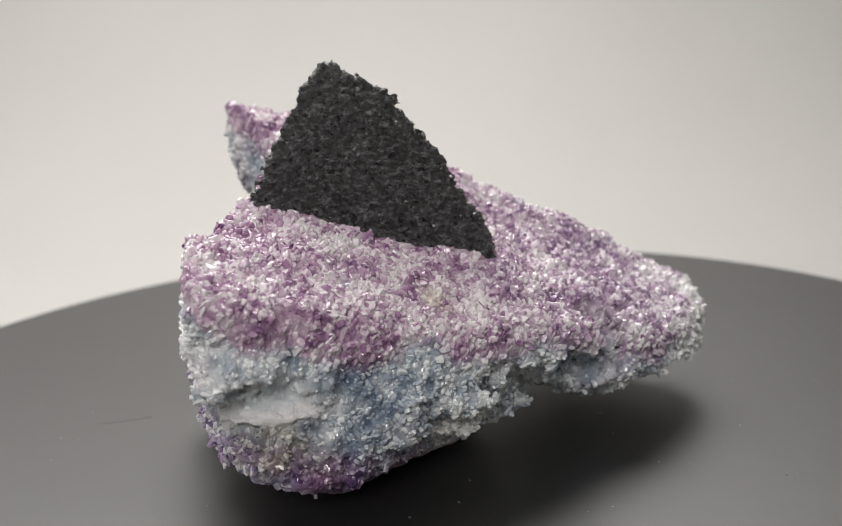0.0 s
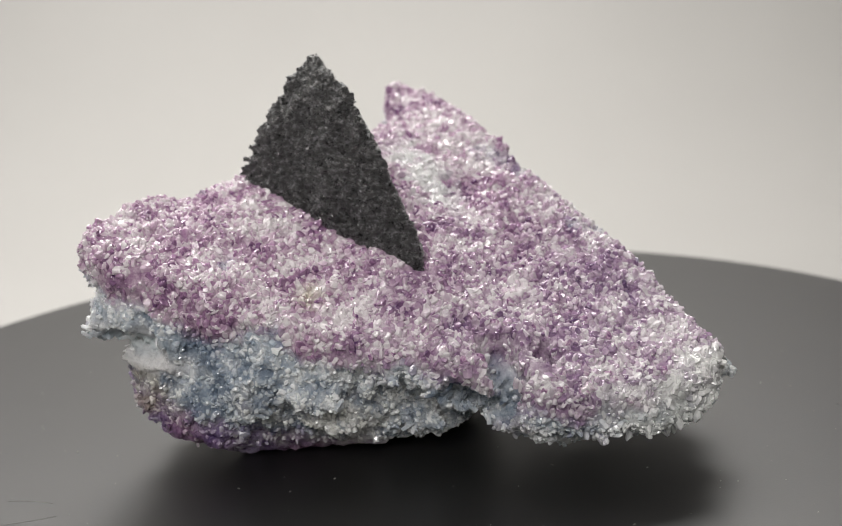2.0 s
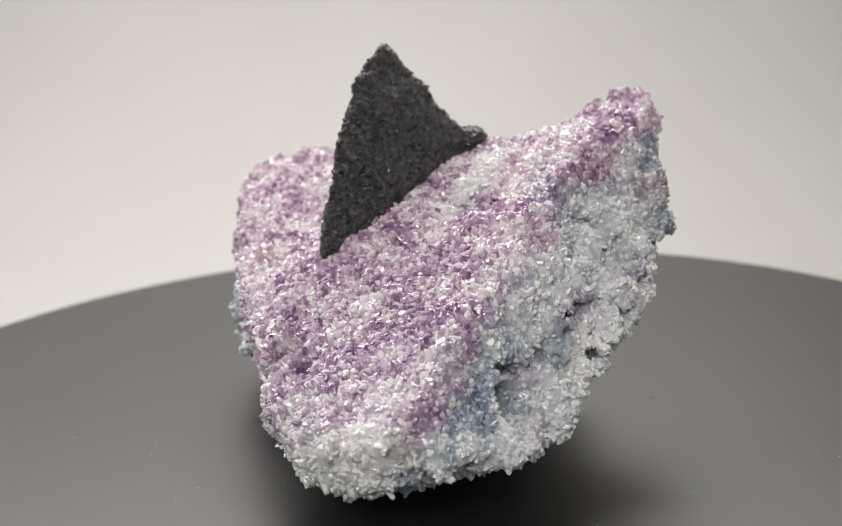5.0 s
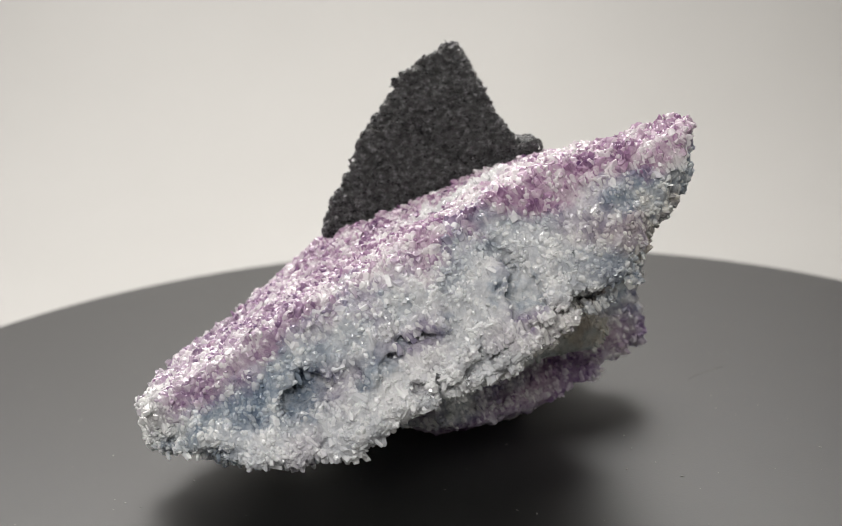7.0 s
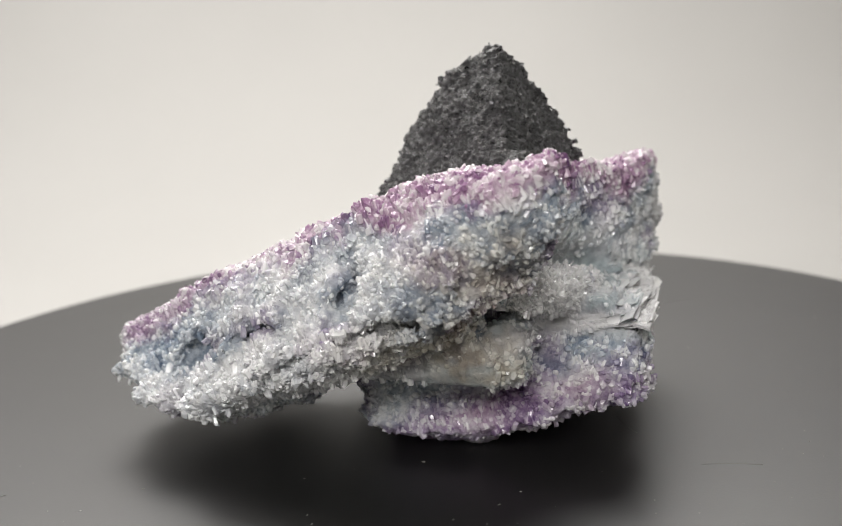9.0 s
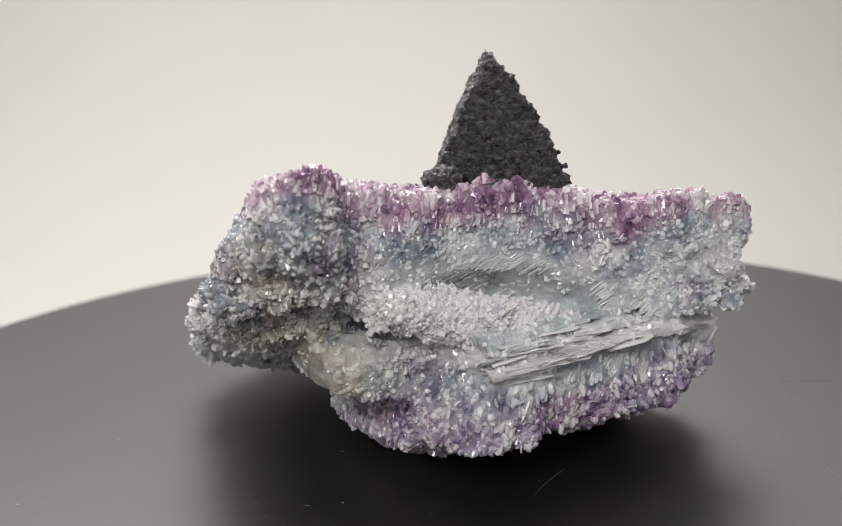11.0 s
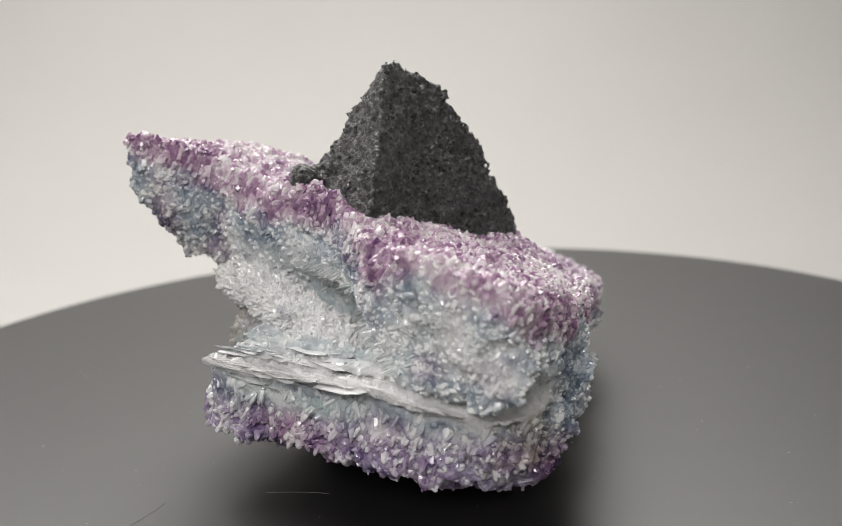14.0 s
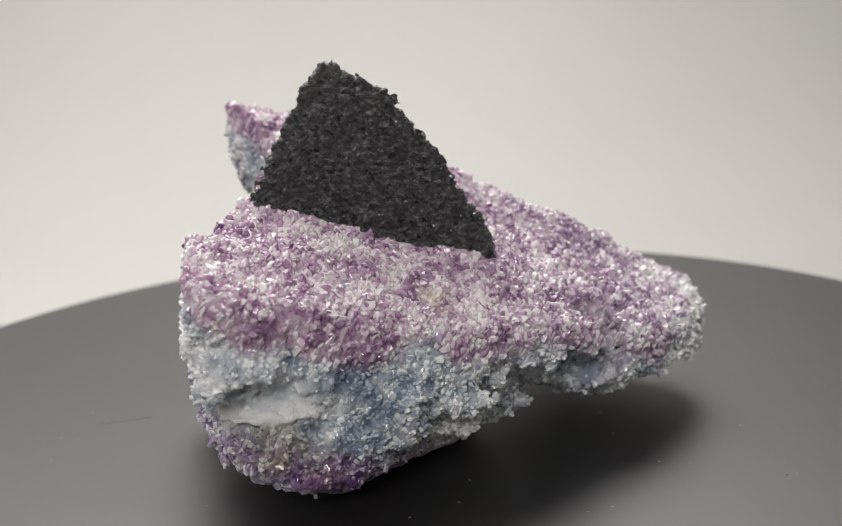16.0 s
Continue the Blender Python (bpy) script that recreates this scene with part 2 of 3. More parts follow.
UPPER = [(-0.148, -0.200), (-0.137, -0.215), (-0.104, -0.213), (-0.057, -0.187), (-0.003, -0.159), (0.042, -0.134), (0.087, -0.104), (0.133, -0.073), (0.185, -0.038),
         (0.219, 0.0), (0.234, 0.035), (0.234, 0.065), (0.228, 0.104), (0.200, 0.140), (0.14, 0.153), (0.06, 0.184), (0.0, 0.198), (-0.05, 0.192), (-0.11, 0.170), (-0.135, 0.160), (-0.156, 0.146),
         (-0.147, 0.122), (-0.118, 0.09), (-0.108, 0.05), (-0.108, 0.0), (-0.120, -0.06), (-0.141, -0.09), (-0.152, -0.14)]
LOWER = [(-0.177, 0.068), (-0.184, 0.03), (-0.178, -0.01), (-0.162, -0.08), (-0.145, -0.145), (-0.12, -0.190), (-0.09, -0.193), (-0.05, -0.175), (0.0, -0.15), (0.06, -0.09), (0.075, -0.03),
         (0.04, 0.03), (0.02, 0.07), (-0.03, 0.09), (-0.09, 0.09), (-0.15, 0.086)]
MIDDLE = [(-0.135, -0.186), (-0.10, -0.198), (-0.05, -0.185), (0.03, -0.14), (0.085, -0.095), (0.11, -0.06), (0.09, 0.0), (0.04, 0.08), (-0.02, 0.115), (-0.08, 0.12), (-0.115, 0.10),
          (-0.11, 0.03), (-0.105, -0.05), (-0.128, -0.09), (-0.146, -0.13)]
HOLES = [((-0.006, 0.172, 0.148), (0.015, 0.034, 0.019)), ((0.079, 0.148, 0.112), (0.025, 0.036, 0.009), -0.44), ((0.132, 0.126, 0.088), (0.017, 0.034, 0.009), -0.44),
         ((0.133, -0.052, 0.092), (0.020, 0.017, 0.055), -0.3), ((0.153, -0.029, 0.096), (0.014, 0.014, 0.050), -0.3), ((0.117, -0.082, 0.058), (0.030, 0.036, 0.019)),
         ((-0.125, 0.048, 0.098), (0.020, 0.018, 0.014)), ((-0.083, -0.207, 0.140), (0.006, 0.010, 0.015)), ((-0.10, -0.208, 0.098), (0.045, 0.016, 0.012))]

set_lattice((-0.215, -0.235, -0.006), (0.262, 0.205, 0.262), 0.0018)
px, py, pz = np.broadcast_arrays(X, Y, 0 * X + 0.05)
wave = lattice_noise(AX[0][:, None] + 0 * AX[1][None], AX[1][None] + 0 * AX[0][:, None], 0.05 + 0 * AX[0][:, None] + 0 * AX[1][None], 0.03, 31)[:, :, None]
under = np.clip(0.010 + 0.42 * (0.13 - X), 0.016, 0.10) + 0.33 * np.maximum(X - 0.15, 0) + 0.5 * np.clip(-0.002 - Y, 0, 0.1) * np.clip(X / 0.08, 0, 1) + (0.22 + 0.12 * np.clip(X / 0.08, 0, 1)) * np.maximum(Y - 0.05, 0) + 0.5 * np.maximum(Y - 0.15, 0)
d_top = (Z - crust_height(X, Y)) / 1.125
d_flank = half((0.44, 0.86, 0.24), (0.0789, 0.1705, 0.1204))
d_bevel = np.maximum(half((0.40, 0.72, 0.56), (0.106, 0.106, 0.138)), half((0.3, 0.75, 0.6), (-0.034, 0.161, 0.217)))
d_back = half((-0.72, 0.60, -0.35), (-0.110, 0.151, 0.151)) - 0.6 * np.clip(Z - 0.170, 0, 0.03)
d_front = half((0.67, -0.74, -1.2), (0.055, -0.062, 0.02))
cave = np.sqrt(((X + 0.165) / 0.085) ** 2 + ((Y + 0.015) / 0.085) ** 2 + ((Z - 0.122 - 0.22 * (Y + 0.02)) / 0.042) ** 2)
cave = ((cave - 1) * 0.042).astype(np.float32)
crack = np.maximum(np.abs(Z - ledge_height(Y) - 0.010) - 0.0035, X + 0.126 - 0.1 * (Y + 0.1))
d_upper = meet(prism(UPPER), d_top, d_flank, d_bevel, (under - Z) * 0.9, d_back)
d_mid = meet(prism(MIDDLE), d_top + 0.01, d_flank, d_back, d_front, (0.05 + 0.35 * np.maximum(X, 0) + 0.3 * np.maximum(Y - 0.03, 0) - Z) * 0.9)
ridge = smin(capsule((-0.124, 0.078, 0.134), (-0.119, 0.03, 0.124), 0.014), capsule((-0.119, 0.03, 0.124), (-0.120, -0.042, 0.100), 0.017))
d_mid = smin(smax(smax(d_mid, -cave), -crack, 0.004), ridge, 0.006)
d_upper = smax(smax(d_upper, -cave), -crack, 0.004)
keel = 0.000 + 0.38 * np.maximum(-0.060 - X, 0) + 0.5 * np.maximum(Y - 0.035, 0) + 0.35 * np.maximum(X, 0) + 0.25 * np.maximum(-0.14 - Y, 0)
d_lower = meet(prism(LOWER), Z - ledge_height(Y) + 0.003 + 1.5 * np.maximum(Y - 0.026, 0) - 0.22 * np.clip(X + 0.165, 0, 0.05) * np.clip((0.05 - Y) / 0.05, 0, 1) - 0.003 * wave, (keel - Z) * 0.9, d_front)
seam = np.maximum(np.abs(Z - crust_height(X, Y) + 0.098 + 0.005 * wave) - 0.005, np.maximum(-0.030 - prism(UPPER), X - 0.07))
seam = np.maximum(seam, 0.05 - Y)
broken = capsule((-0.040, 0.185, 0.106), (-0.125, 0.125, 0.112), 0.020)
broken = smin(broken, ball((-0.126, 0.122, 0.114), (0.040, 0.044, 0.034)), 0.01)
seam = np.minimum(seam, broken)
d_mid, d_upper = smax(d_mid, -seam, 0.004), smax(d_upper, -seam, 0.004)
flake = np.maximum(np.maximum(prism(LOWER) - 0.008 - 0.007 * wave, np.abs(Z - ledge_height(Y) - 0.004 * wave) - 0.0022), np.maximum(X + 0.055, Y - 0.030))
d_lower = smin(d_lower, flake, 0.003)
for lev, out in ((0.006, -0.006), (0.011, -0.018)):
    d_lower = smin(d_lower, np.maximum(np.maximum(prism(LOWER) - out - 0.007 * wave, np.abs(Z - ledge_height(Y) - lev - 0.005 * wave) - 0.002), np.maximum(X + 0.10, Y - 0.015)), 0.002)
pits = None
for hole in HOLES:
    pits = ball(*hole) if pits is None else np.minimum(pits, ball(*hole))
near = np.nonzero(pits < 0.02)
ragged = [AX[k][near[k]].astype(float) for k in range(3)]
pits[near] += 0.004 * lattice_noise(*ragged, 0.012, 41) + 0.004 * lattice_noise(*ragged, 0.005, 42)
d_upper, d_mid = smax(d_upper, -pits, 0.003), smax(d_mid, -pits, 0.003)


def roughened(d, kind):
    """Adds relief to the field near its surface."""
    d = np.broadcast_to(d, N).copy()
    idx = np.nonzero(np.abs(d) < 0.016)
    px, py, pz = (AX[k][idx[k]].astype(float) for k in range(3))
    if kind == "rock":
        lx, ly, lz = px + 0.002 * lattice_noise(px, py, pz, 0.007, 17), py, pz * 1.25 + 0.2 * px
        r = 0.0016 * (cell_noise(lx, ly, lz, 0.019, 27) - 0.4) + 0.0016 * lattice_noise(px, py, pz, 0.028, 3) + 0.0015 * lattice_noise(px, py, pz, 0.013, 4) + 0.0028 * (cell_noise(lx, ly, lz, 0.0095, 5) - 0.5) + 0.0028 * (cell_noise(lx, ly, lz, 0.0046, 9) - 0.5) + 0.0012 * (0.5 - np.abs(lattice_noise(lx, ly, lz * 1.3, 0.0028, 18)))
    else:
        r = 0.006 * lattice_noise(px, py, pz, 0.045, 6) + 0.004 * lattice_noise(px, py, pz, 0.017, 7) + 0.005 * (cell_noise(px, py, pz, 0.011, 8) - 0.5) + 0.0045 * (cell_noise(px, py, pz * 0.6, 0.0065, 10) - 0.5)
    if kind == "mass":
        inner = np.clip((crust_height(px, py) - pz - 0.012) / 0.02, 0, 1) * np.clip((pz - 0.008) / 0.02, 0, 1)
        r = r * (0.55 + 0.45 * inner) + (1 - inner) * 0.0018 * (lattice_noise(px, py, pz, 0.009, 19) - 0.3)
        r = r + inner * (0.008 * (cell_noise(px, py, pz, 0.024, 14) - 0.5) + 0.006 * (0.4 - np.abs(lattice_noise(px, py, pz, 0.016, 15))))
        smooth = np.exp(-((pz - ledge_height(py)) / 0.014) ** 2) * np.clip((-0.06 - px) / 0.03, 0, 1)
        smooth = np.maximum(smooth, np.clip(1.3 - np.abs(cave[idx]) / 0.012, 0, 1) * (pz > ledge_height(py)))
        smooth = np.maximum(smooth, milky_band(px, py, pz))
        r = r * (1 - 0.85 * smooth)
    d[idx] += r
    return d


def surface(d):
    """Surface net of the field's zero level: vertices and quads."""
    s = d < 0
    c = [s[dx:s.shape[0] - 1 + dx, dy:s.shape[1] - 1 + dy, dz:s.shape[2] - 1 + dz] for dx in (0, 1) for dy in (0, 1) for dz in (0, 1)]
    n = sum(a.astype(np.int8) for a in c)
    act = (n > 0) & (n < 8)
    idx = np.array(np.nonzero(act)).T
    ids = np.full(act.shape, -1, int)
    ids[act] = np.arange(len(idx))
    val = {}
    for k in np.ndindex(2, 2, 2):
        val[k] = d[idx[:, 0] + k[0], idx[:, 1] + k[1], idx[:, 2] + k[2]].astype(float)
    acc, cnt = np.zeros((len(idx), 3)), np.zeros(len(idx))
    for a in np.ndindex(2, 2, 2):
        for ax in range(3):
            if a[ax]:
                continue
            b = tuple(1 if i == ax else a[i] for i in range(3))
            cross = (val[a] < 0) != (val[b] < 0)
            u = np.where(cross, val[a] / np.where(cross, val[a] - val[b], 1), 0)
            p = np.array(a, float) + u[:, None] * (np.array(b) - np.array(a))
            acc += p * cross[:, None]
            cnt += cross
    verts = LO + (idx + acc / cnt[:, None]) * H
    quads = []
    for ax in range(3):
        o = [i for i in range(3) if i != ax]
        a = [slice(1, -1)] * 3
        a[ax] = slice(0, -1)
        b = list(a)
        b[ax] = slice(1, None)
        sa, sb = s[tuple(a)], s[tuple(b)]
        e = np.array(np.nonzero(sa != sb)).T
        flip = sa[tuple(e.T)]
        for i in o:
            e[:, i] += 1
        ring = []
        for du, dv in ((0, 0), (1, 0), (1, 1), (0, 1)):
            q = e.copy()
            q[:, o[0]] -= du
            q[:, o[1]] -= dv
            ring.append(ids[tuple(q.T)])
        Q = np.stack(ring, 1)
        if ax == 1:
            flip = ~flip
        Q[~flip] = Q[~flip][:, ::-1]
        quads.append(Q)
    return verts, np.concatenate(quads)


def largest(verts, quads):
    """Drops loose crumbs: keeps the quads of the largest connected piece."""
    lab = np.arange(len(verts))
    while True:
        low = lab[quads].min(1)
        nxt = lab.copy()
        for k in range(4):
            np.minimum.at(nxt, quads[:, k], low)
        nxt = nxt[nxt]
        if (nxt == lab).all():
            break
        lab = nxt
    name, count = np.unique(lab[quads[:, 0]], return_counts=True)
    return quads[lab[quads[:, 0]] == name[count.argmax()]]


def sample(d, verts, lo, h):
    """The field's value at places, by the nearest lattice node."""
    i = np.round((verts - lo) / h).astype(int)
    i = np.clip(i, 0, np.array(d.shape) - 1)
    return d[i[:, 0], i[:, 1], i[:, 2]]


def peak_field():
    d = hull([(-0.058, -0.040, 0.296), (-0.065, -0.043, 0.294), (0.060, -0.052, 0.150), (-0.117, -0.076, 0.203), (-0.087, -0.060, 0.258), (-0.083, 0.016, 0.222), (-0.010, -0.048, 0.268), (-0.026, -0.049, 0.284), (0.031, -0.053, 0.214),
              (-0.076, -0.012, 0.252), (0.068, -0.056, 0.125), (-0.116, -0.078, 0.178), (-0.10, 0.012, 0.19), (-0.01, -0.016, 0.19)]) - 0.002
    return smin(d, ball((-0.093, 0.016, 0.214), (0.012, 0.016, 0.012)), 0.007)


mass = smin(smin(d_upper, d_mid, 0.012), d_lower, 0.005)


SPECIMEN = new("mineral_specimen")
tagged(SPECIMEN, "purple and pale blue crystal specimen with black rock peak", "mineral specimen")

FIELDS = [np.broadcast_to(f, N) for f in (d_upper, d_mid, d_lower)]
CAVE, PITS, RIDGE = np.broadcast_to(cave, N), np.broadcast_to(pits, N), np.broadcast_to(ridge, N)
MLO, MH = LO, H
mass = roughened(mass, "mass")
MV, MQ = surface(mass)
MQ = largest(MV, MQ)
owner = np.argmin(np.stack([sample(f, MV, MLO, MH) for f in FIELDS]), 0)


def zones(v):
    """Shares of colour in the stone by place: purple crust, cream ends, white veins, icy hollow, brown stain."""
    x, y, z = v[:, 0], v[:, 1], v[:, 2]
    w1, w2 = lattice_noise(x, y, z, 0.022, 11), lattice_noise(x, y, z, 0.008, 12)
    wob = 0.008 * w1 + 0.005 * w2
    top = crust_height(x, y) - z + wob + 0.013 * lattice_noise(x, y, z, 0.05, 13)
    low = np.where(x < 0.03, z - 0.058 + wob + 0.5 * np.maximum(x + 0.10, 0) + 0.12 * np.maximum(-0.13 - y, 0), 1.0)
    crust = np.clip(np.maximum(1 - (top - 0.015) / 0.014, 0.95 * (1 - low / 0.022)), 0, 1)
    crust = np.maximum(crust, 0.45 * np.clip(2.2 * lattice_noise(x, y, z, 0.03, 16) - 0.3, 0, 1))
    cream = 0.65 * np.clip((x - 0.205 + 0.35 * np.maximum(0.07 - z, 0) + 3.0 * wob) / 0.04, 0, 1)
    crust = crust * (1 - 0.2 * np.clip((x + 0.35 * w1 * 0.1) / 0.17, 0, 1))
    along = np.abs((y - 0.040) * 0.9 + (x + 0.03) * 0.25)
    white = np.clip(1.5 - along / 0.013 + w2, 0, 1) * np.clip(1.6 - np.abs(x + 0.025) / 0.04, 0, 1) * (top < 0.02)
    white = np.maximum(white, np.clip(1.4 - np.abs(z - ledge_height(y) - 0.002) / 0.008 + 0.4 * w2, 0, 1) * np.clip((-0.045 - x) / 0.03, 0, 1))
    white = np.maximum(white, 0.6 * np.clip((y - 0.105 + wob) / 0.03, 0, 1) * np.clip((x + 0.08) / 0.05, 0, 1) * np.clip((top - 0.018) / 0.015, 0, 1) * (1 - np.clip(1.2 - sample(PITS, v, MLO, MH) / 0.004, 0, 1)))
    white = np.maximum(white, 0.95 * np.clip(1.4 - sample(RIDGE, v, MLO, MH) / 0.008, 0, 1))
    white = np.maximum(white, 0.6 * np.clip(1.3 - np.abs(top - 0.058) / 0.014, 0, 1) * (x < -0.07) * (y < 0.09))
    ice = np.clip(1.3 - np.abs(sample(CAVE, v, MLO, MH)) / 0.007, 0, 1) * np.clip((-0.055 - x) / 0.02 + 0.5, 0, 1)
    ice = np.maximum(ice, 0.8 * np.clip(1.4 - np.abs(z - ledge_height(y) - 0.014) / 0.010, 0, 1) * (x < -0.09) * (y > -0.14) * (y < 0.10))
    ice = np.maximum(ice, 0.95 * milky_band(x, y, z))
    stain = 0.4 * gauss(x, y, 0.03, -0.13, 0.05) * np.clip((0.075 - z + wob) / 0.02, 0, 1) + 0.8 * gauss(x, y, -0.10, -0.195, 0.022) * np.clip((0.085 - z) / 0.01, 0, 1) * np.clip((z - 0.03) / 0.02, 0, 1) + 0.4 * gauss(x, y, -0.10, 0.09, 0.03) * np.clip(1 - np.abs(z - 0.085) / 0.02, 0, 1)
    stain = stain + 0.75 * gauss(x, y, -0.065, 0.135, 0.042) * np.clip(1.3 - np.abs(z - 0.105) / 0.03, 0, 1)
    stain = stain + 0.75 * gauss(x, y, -0.115, 0.155, 0.04) * np.clip((top - 0.025) / 0.03, 0, 1) + 0.45 * gauss(x, y, -0.155, 0.075, 0.022) * (z < 0.085)
    stain = stain + 0.9 * gauss(x, y, 0.012, -0.122, 0.007) * (top < 0.02)
    violet = np.clip(0.95 * (1 - low / 0.026), 0, 1) * np.clip(0.65 + 0.7 * lattice_noise(x, y, z, 0.035, 20), 0.1, 1)
    return {"violet": violet, "crust": crust * (1 - cream), "cream": cream, "vein": white, "ice": np.maximum(ice, np.clip(1.2 - np.abs(np.hypot(x + 0.10, (z - 0.098) * 2.4)) / 0.035, 0, 1) * (y < -0.17)) * (1 - white), "stain": np.clip(stain * (0.8 + 0.6 * w2), 0, 1)}


def mesh_part(name, verts, faces, mat, parent, label, smooth=True, attributes=None):
    used = np.unique(faces)
    remap = np.zeros(len(verts), int)
    remap[used] = np.arange(len(used))
    me = bpy.data.meshes.new(name)
    me.from_pydata((verts[used] * K).tolist(), [], remap[faces].tolist())
    for key, v in (attributes or {}).items():
        at = me.attributes.new(key, "FLOAT", "POINT")
        at.data.foreach_set("value", v[used].astype(np.float32))
    me.polygons.foreach_set("use_smooth", [smooth] * len(me.polygons))
    me.materials.append(mat)
    ob = new(name, me)
    ob.parent = parent
    return tagged(ob, label)


MZ = zones(MV)
owner_f = np.sort(owner[MQ], 1)[:, 1]
LAYERS = []
for k, (nm, lab) in enumerate((("upper_slab", "purple crystal crust over pale blue layers"), ("middle_layer", "pale blue and white fibrous layer"), ("lower_slab", "pale violet lower layer with white ledge"))):
    LAYERS.append(mesh_part(nm, MV, MQ[owner_f == k], MASS, SPECIMEN, lab, False, MZ))

FC_A = MV[MQ]
FC = FC_A.mean(1)
FN = np.cross(FC_A[:, 2] - FC_A[:, 0], FC_A[:, 3] - FC_A[:, 1])
FA = np.linalg.norm(FN, axis=1) / 2
FN /= 2 * FA[:, None] + 1e-12
# broad direction of the surface, from the smooth fields, to keep grains from lying in the small relief
FZ = zones(FC)

set_lattice((-0.14, -0.10, 0.105), (0.085, 0.045, 0.310), 0.00115)
PEAK = peak_field()
PLO, PH = LO, H
PV, PQ = surface(roughened(PEAK, "rock"))
PQ = largest(PV, PQ)
keep = ((sample(mass, PV, MLO, MH) > -0.010) & (sample(CAVE, PV, MLO, MH) > 0.010))[PQ].any(1)
ROCK = mesh_part("rock_peak", PV, PQ[keep], BASALT, SPECIMEN, "jagged black granular rock peak", False)


def peak_grain():
    """Small flat-faced grains that glint on the dark rock."""
    q = PV[PQ[keep]]
    c0 = q.mean(1)
    nn = np.cross(q[:, 2] - q[:, 0], q[:, 3] - q[:, 1])
    area = np.linalg.norm(nn, axis=1)
    count = 1600
    pick = RNG.choice(len(area), count, p=area / area.sum())
    ax = nn[pick] / area[pick][:, None] + 0.6 * RNG.normal(size=(count, 3))
    return cloud_part("rock_grain", c0[pick] - 0.0016 * nn[pick] / area[pick][:, None], ax, RNG.uniform(0.0009, 0.0020, count), RNG.uniform(0.0018, 0.0026, count), 5, 0.85, GRAIN, ROCK, "small glinting dark mineral grains", RNG, False, (0.4, 0.9), 0.15)


def crystal_shape(sides, taper):
    """A chamfered column of unit radius and length."""
    v = []
    for lev, rad in ((-0.5, 1.0), (0.36, 1.0), (0.5, taper)):
        v += [(rad * math.cos(2 * math.pi * k / sides), rad * math.sin(2 * math.pi * k / sides), lev) for k in range(sides)]
    f = []
    for lev in (0, 1):
        for k in range(sides):
            j = (k + 1) % sides
            f.append((lev * sides + k, lev * sides + j, (lev + 1) * sides + j, (lev + 1) * sides + k))
    f.append(tuple(range(2 * sides, 3 * sides)))
    return np.array(v), f


def frames_of(axes, rng, up=None):
    axes = axes / np.linalg.norm(axes, axis=1)[:, None]
    side = rng.normal(size=axes.shape)
    u = np.cross(axes, side if up is None else np.array(up) + 0.3 * side)
    u /= np.linalg.norm(u, axis=1)[:, None]
    return u, np.cross(axes, u), axes


def cloud_part(name, c, ax, rad, length, sides, taper, mat, parent, label, rng, banded=False, flat=(0.6, 1.0), rough=0.22, up=None):
    """Many small uneven columns as one mesh."""
    cv, cf = crystal_shape(sides, taper)
    u, w, a = frames_of(ax, rng, up)
    squash = rng.uniform(*flat, len(c))
    wobble = 1 + rough * rng.uniform(-1, 1, (len(c), len(cv)))
    V = c[:, None] + (rad[:, None] * wobble * cv[None, :, 0])[..., None] * u[:, None] + ((rad * squash)[:, None] * wobble * cv[None, :, 1])[..., None] * w[:, None]
    slope = (rng.uniform(-0.9, 0.9, (len(c), 1)) * cv[None, :, 0] + 0.8 * rough * rng.uniform(-1, 1, (len(c), len(cv)))) * (cv[None, :, 2] > 0)
    V = V + (length[:, None] * cv[None, :, 2] + rad[:, None] * slope)[..., None] * a[:, None]
    m = len(cv)
    faces = [tuple(i * m + k for k in f) for i in range(len(c)) for f in cf]
    me = bpy.data.meshes.new(name)
    me.from_pydata((V.reshape(-1, 3) * K).tolist(), [], faces)
    for key, v in zones(V.reshape(-1, 3) if banded else c).items():
        at = me.attributes.new(key, "FLOAT", "POINT")
        at.data.foreach_set("value", (v if banded else np.repeat(v, m)).astype(np.float32))
    me.materials.append(mat)
    ob = new(name, me)
    ob.parent = parent
    return tagged(ob, label, kind="stuff")


RNG = np.random.RandomState(21)
SLAB_N = np.array(CRUST_N)
peak_grain()


def scatter(weight, count, jitter, axis, lean, sink):
    """Places on the mass and directions for crystals: the surface normal drawn towards an axis."""
    p = FA * weight
    pick = RNG.choice(len(p), count, p=p / p.sum())
    ax = FN[pick] * (1 - lean) + np.array(axis) * lean + RNG.normal(size=(count, 3)) * jitter
    return FC[pick] + RNG.uniform(-0.5, 0.5, (count, 3)) * MH - sink * FN[pick], ax


def lying(weight, count, jitter, axis, sink):
    """Places on the mass and directions along its surface that follow an axis."""
    p = FA * weight
    pick = RNG.choice(len(p), count, p=p / p.sum())
    a = np.array(axis)
    ax = a - 0.45 * (FN[pick] @ a)[:, None] * FN[pick] + RNG.normal(size=(count, 3)) * jitter
    return FC[pick] - sink * FN[pick], ax


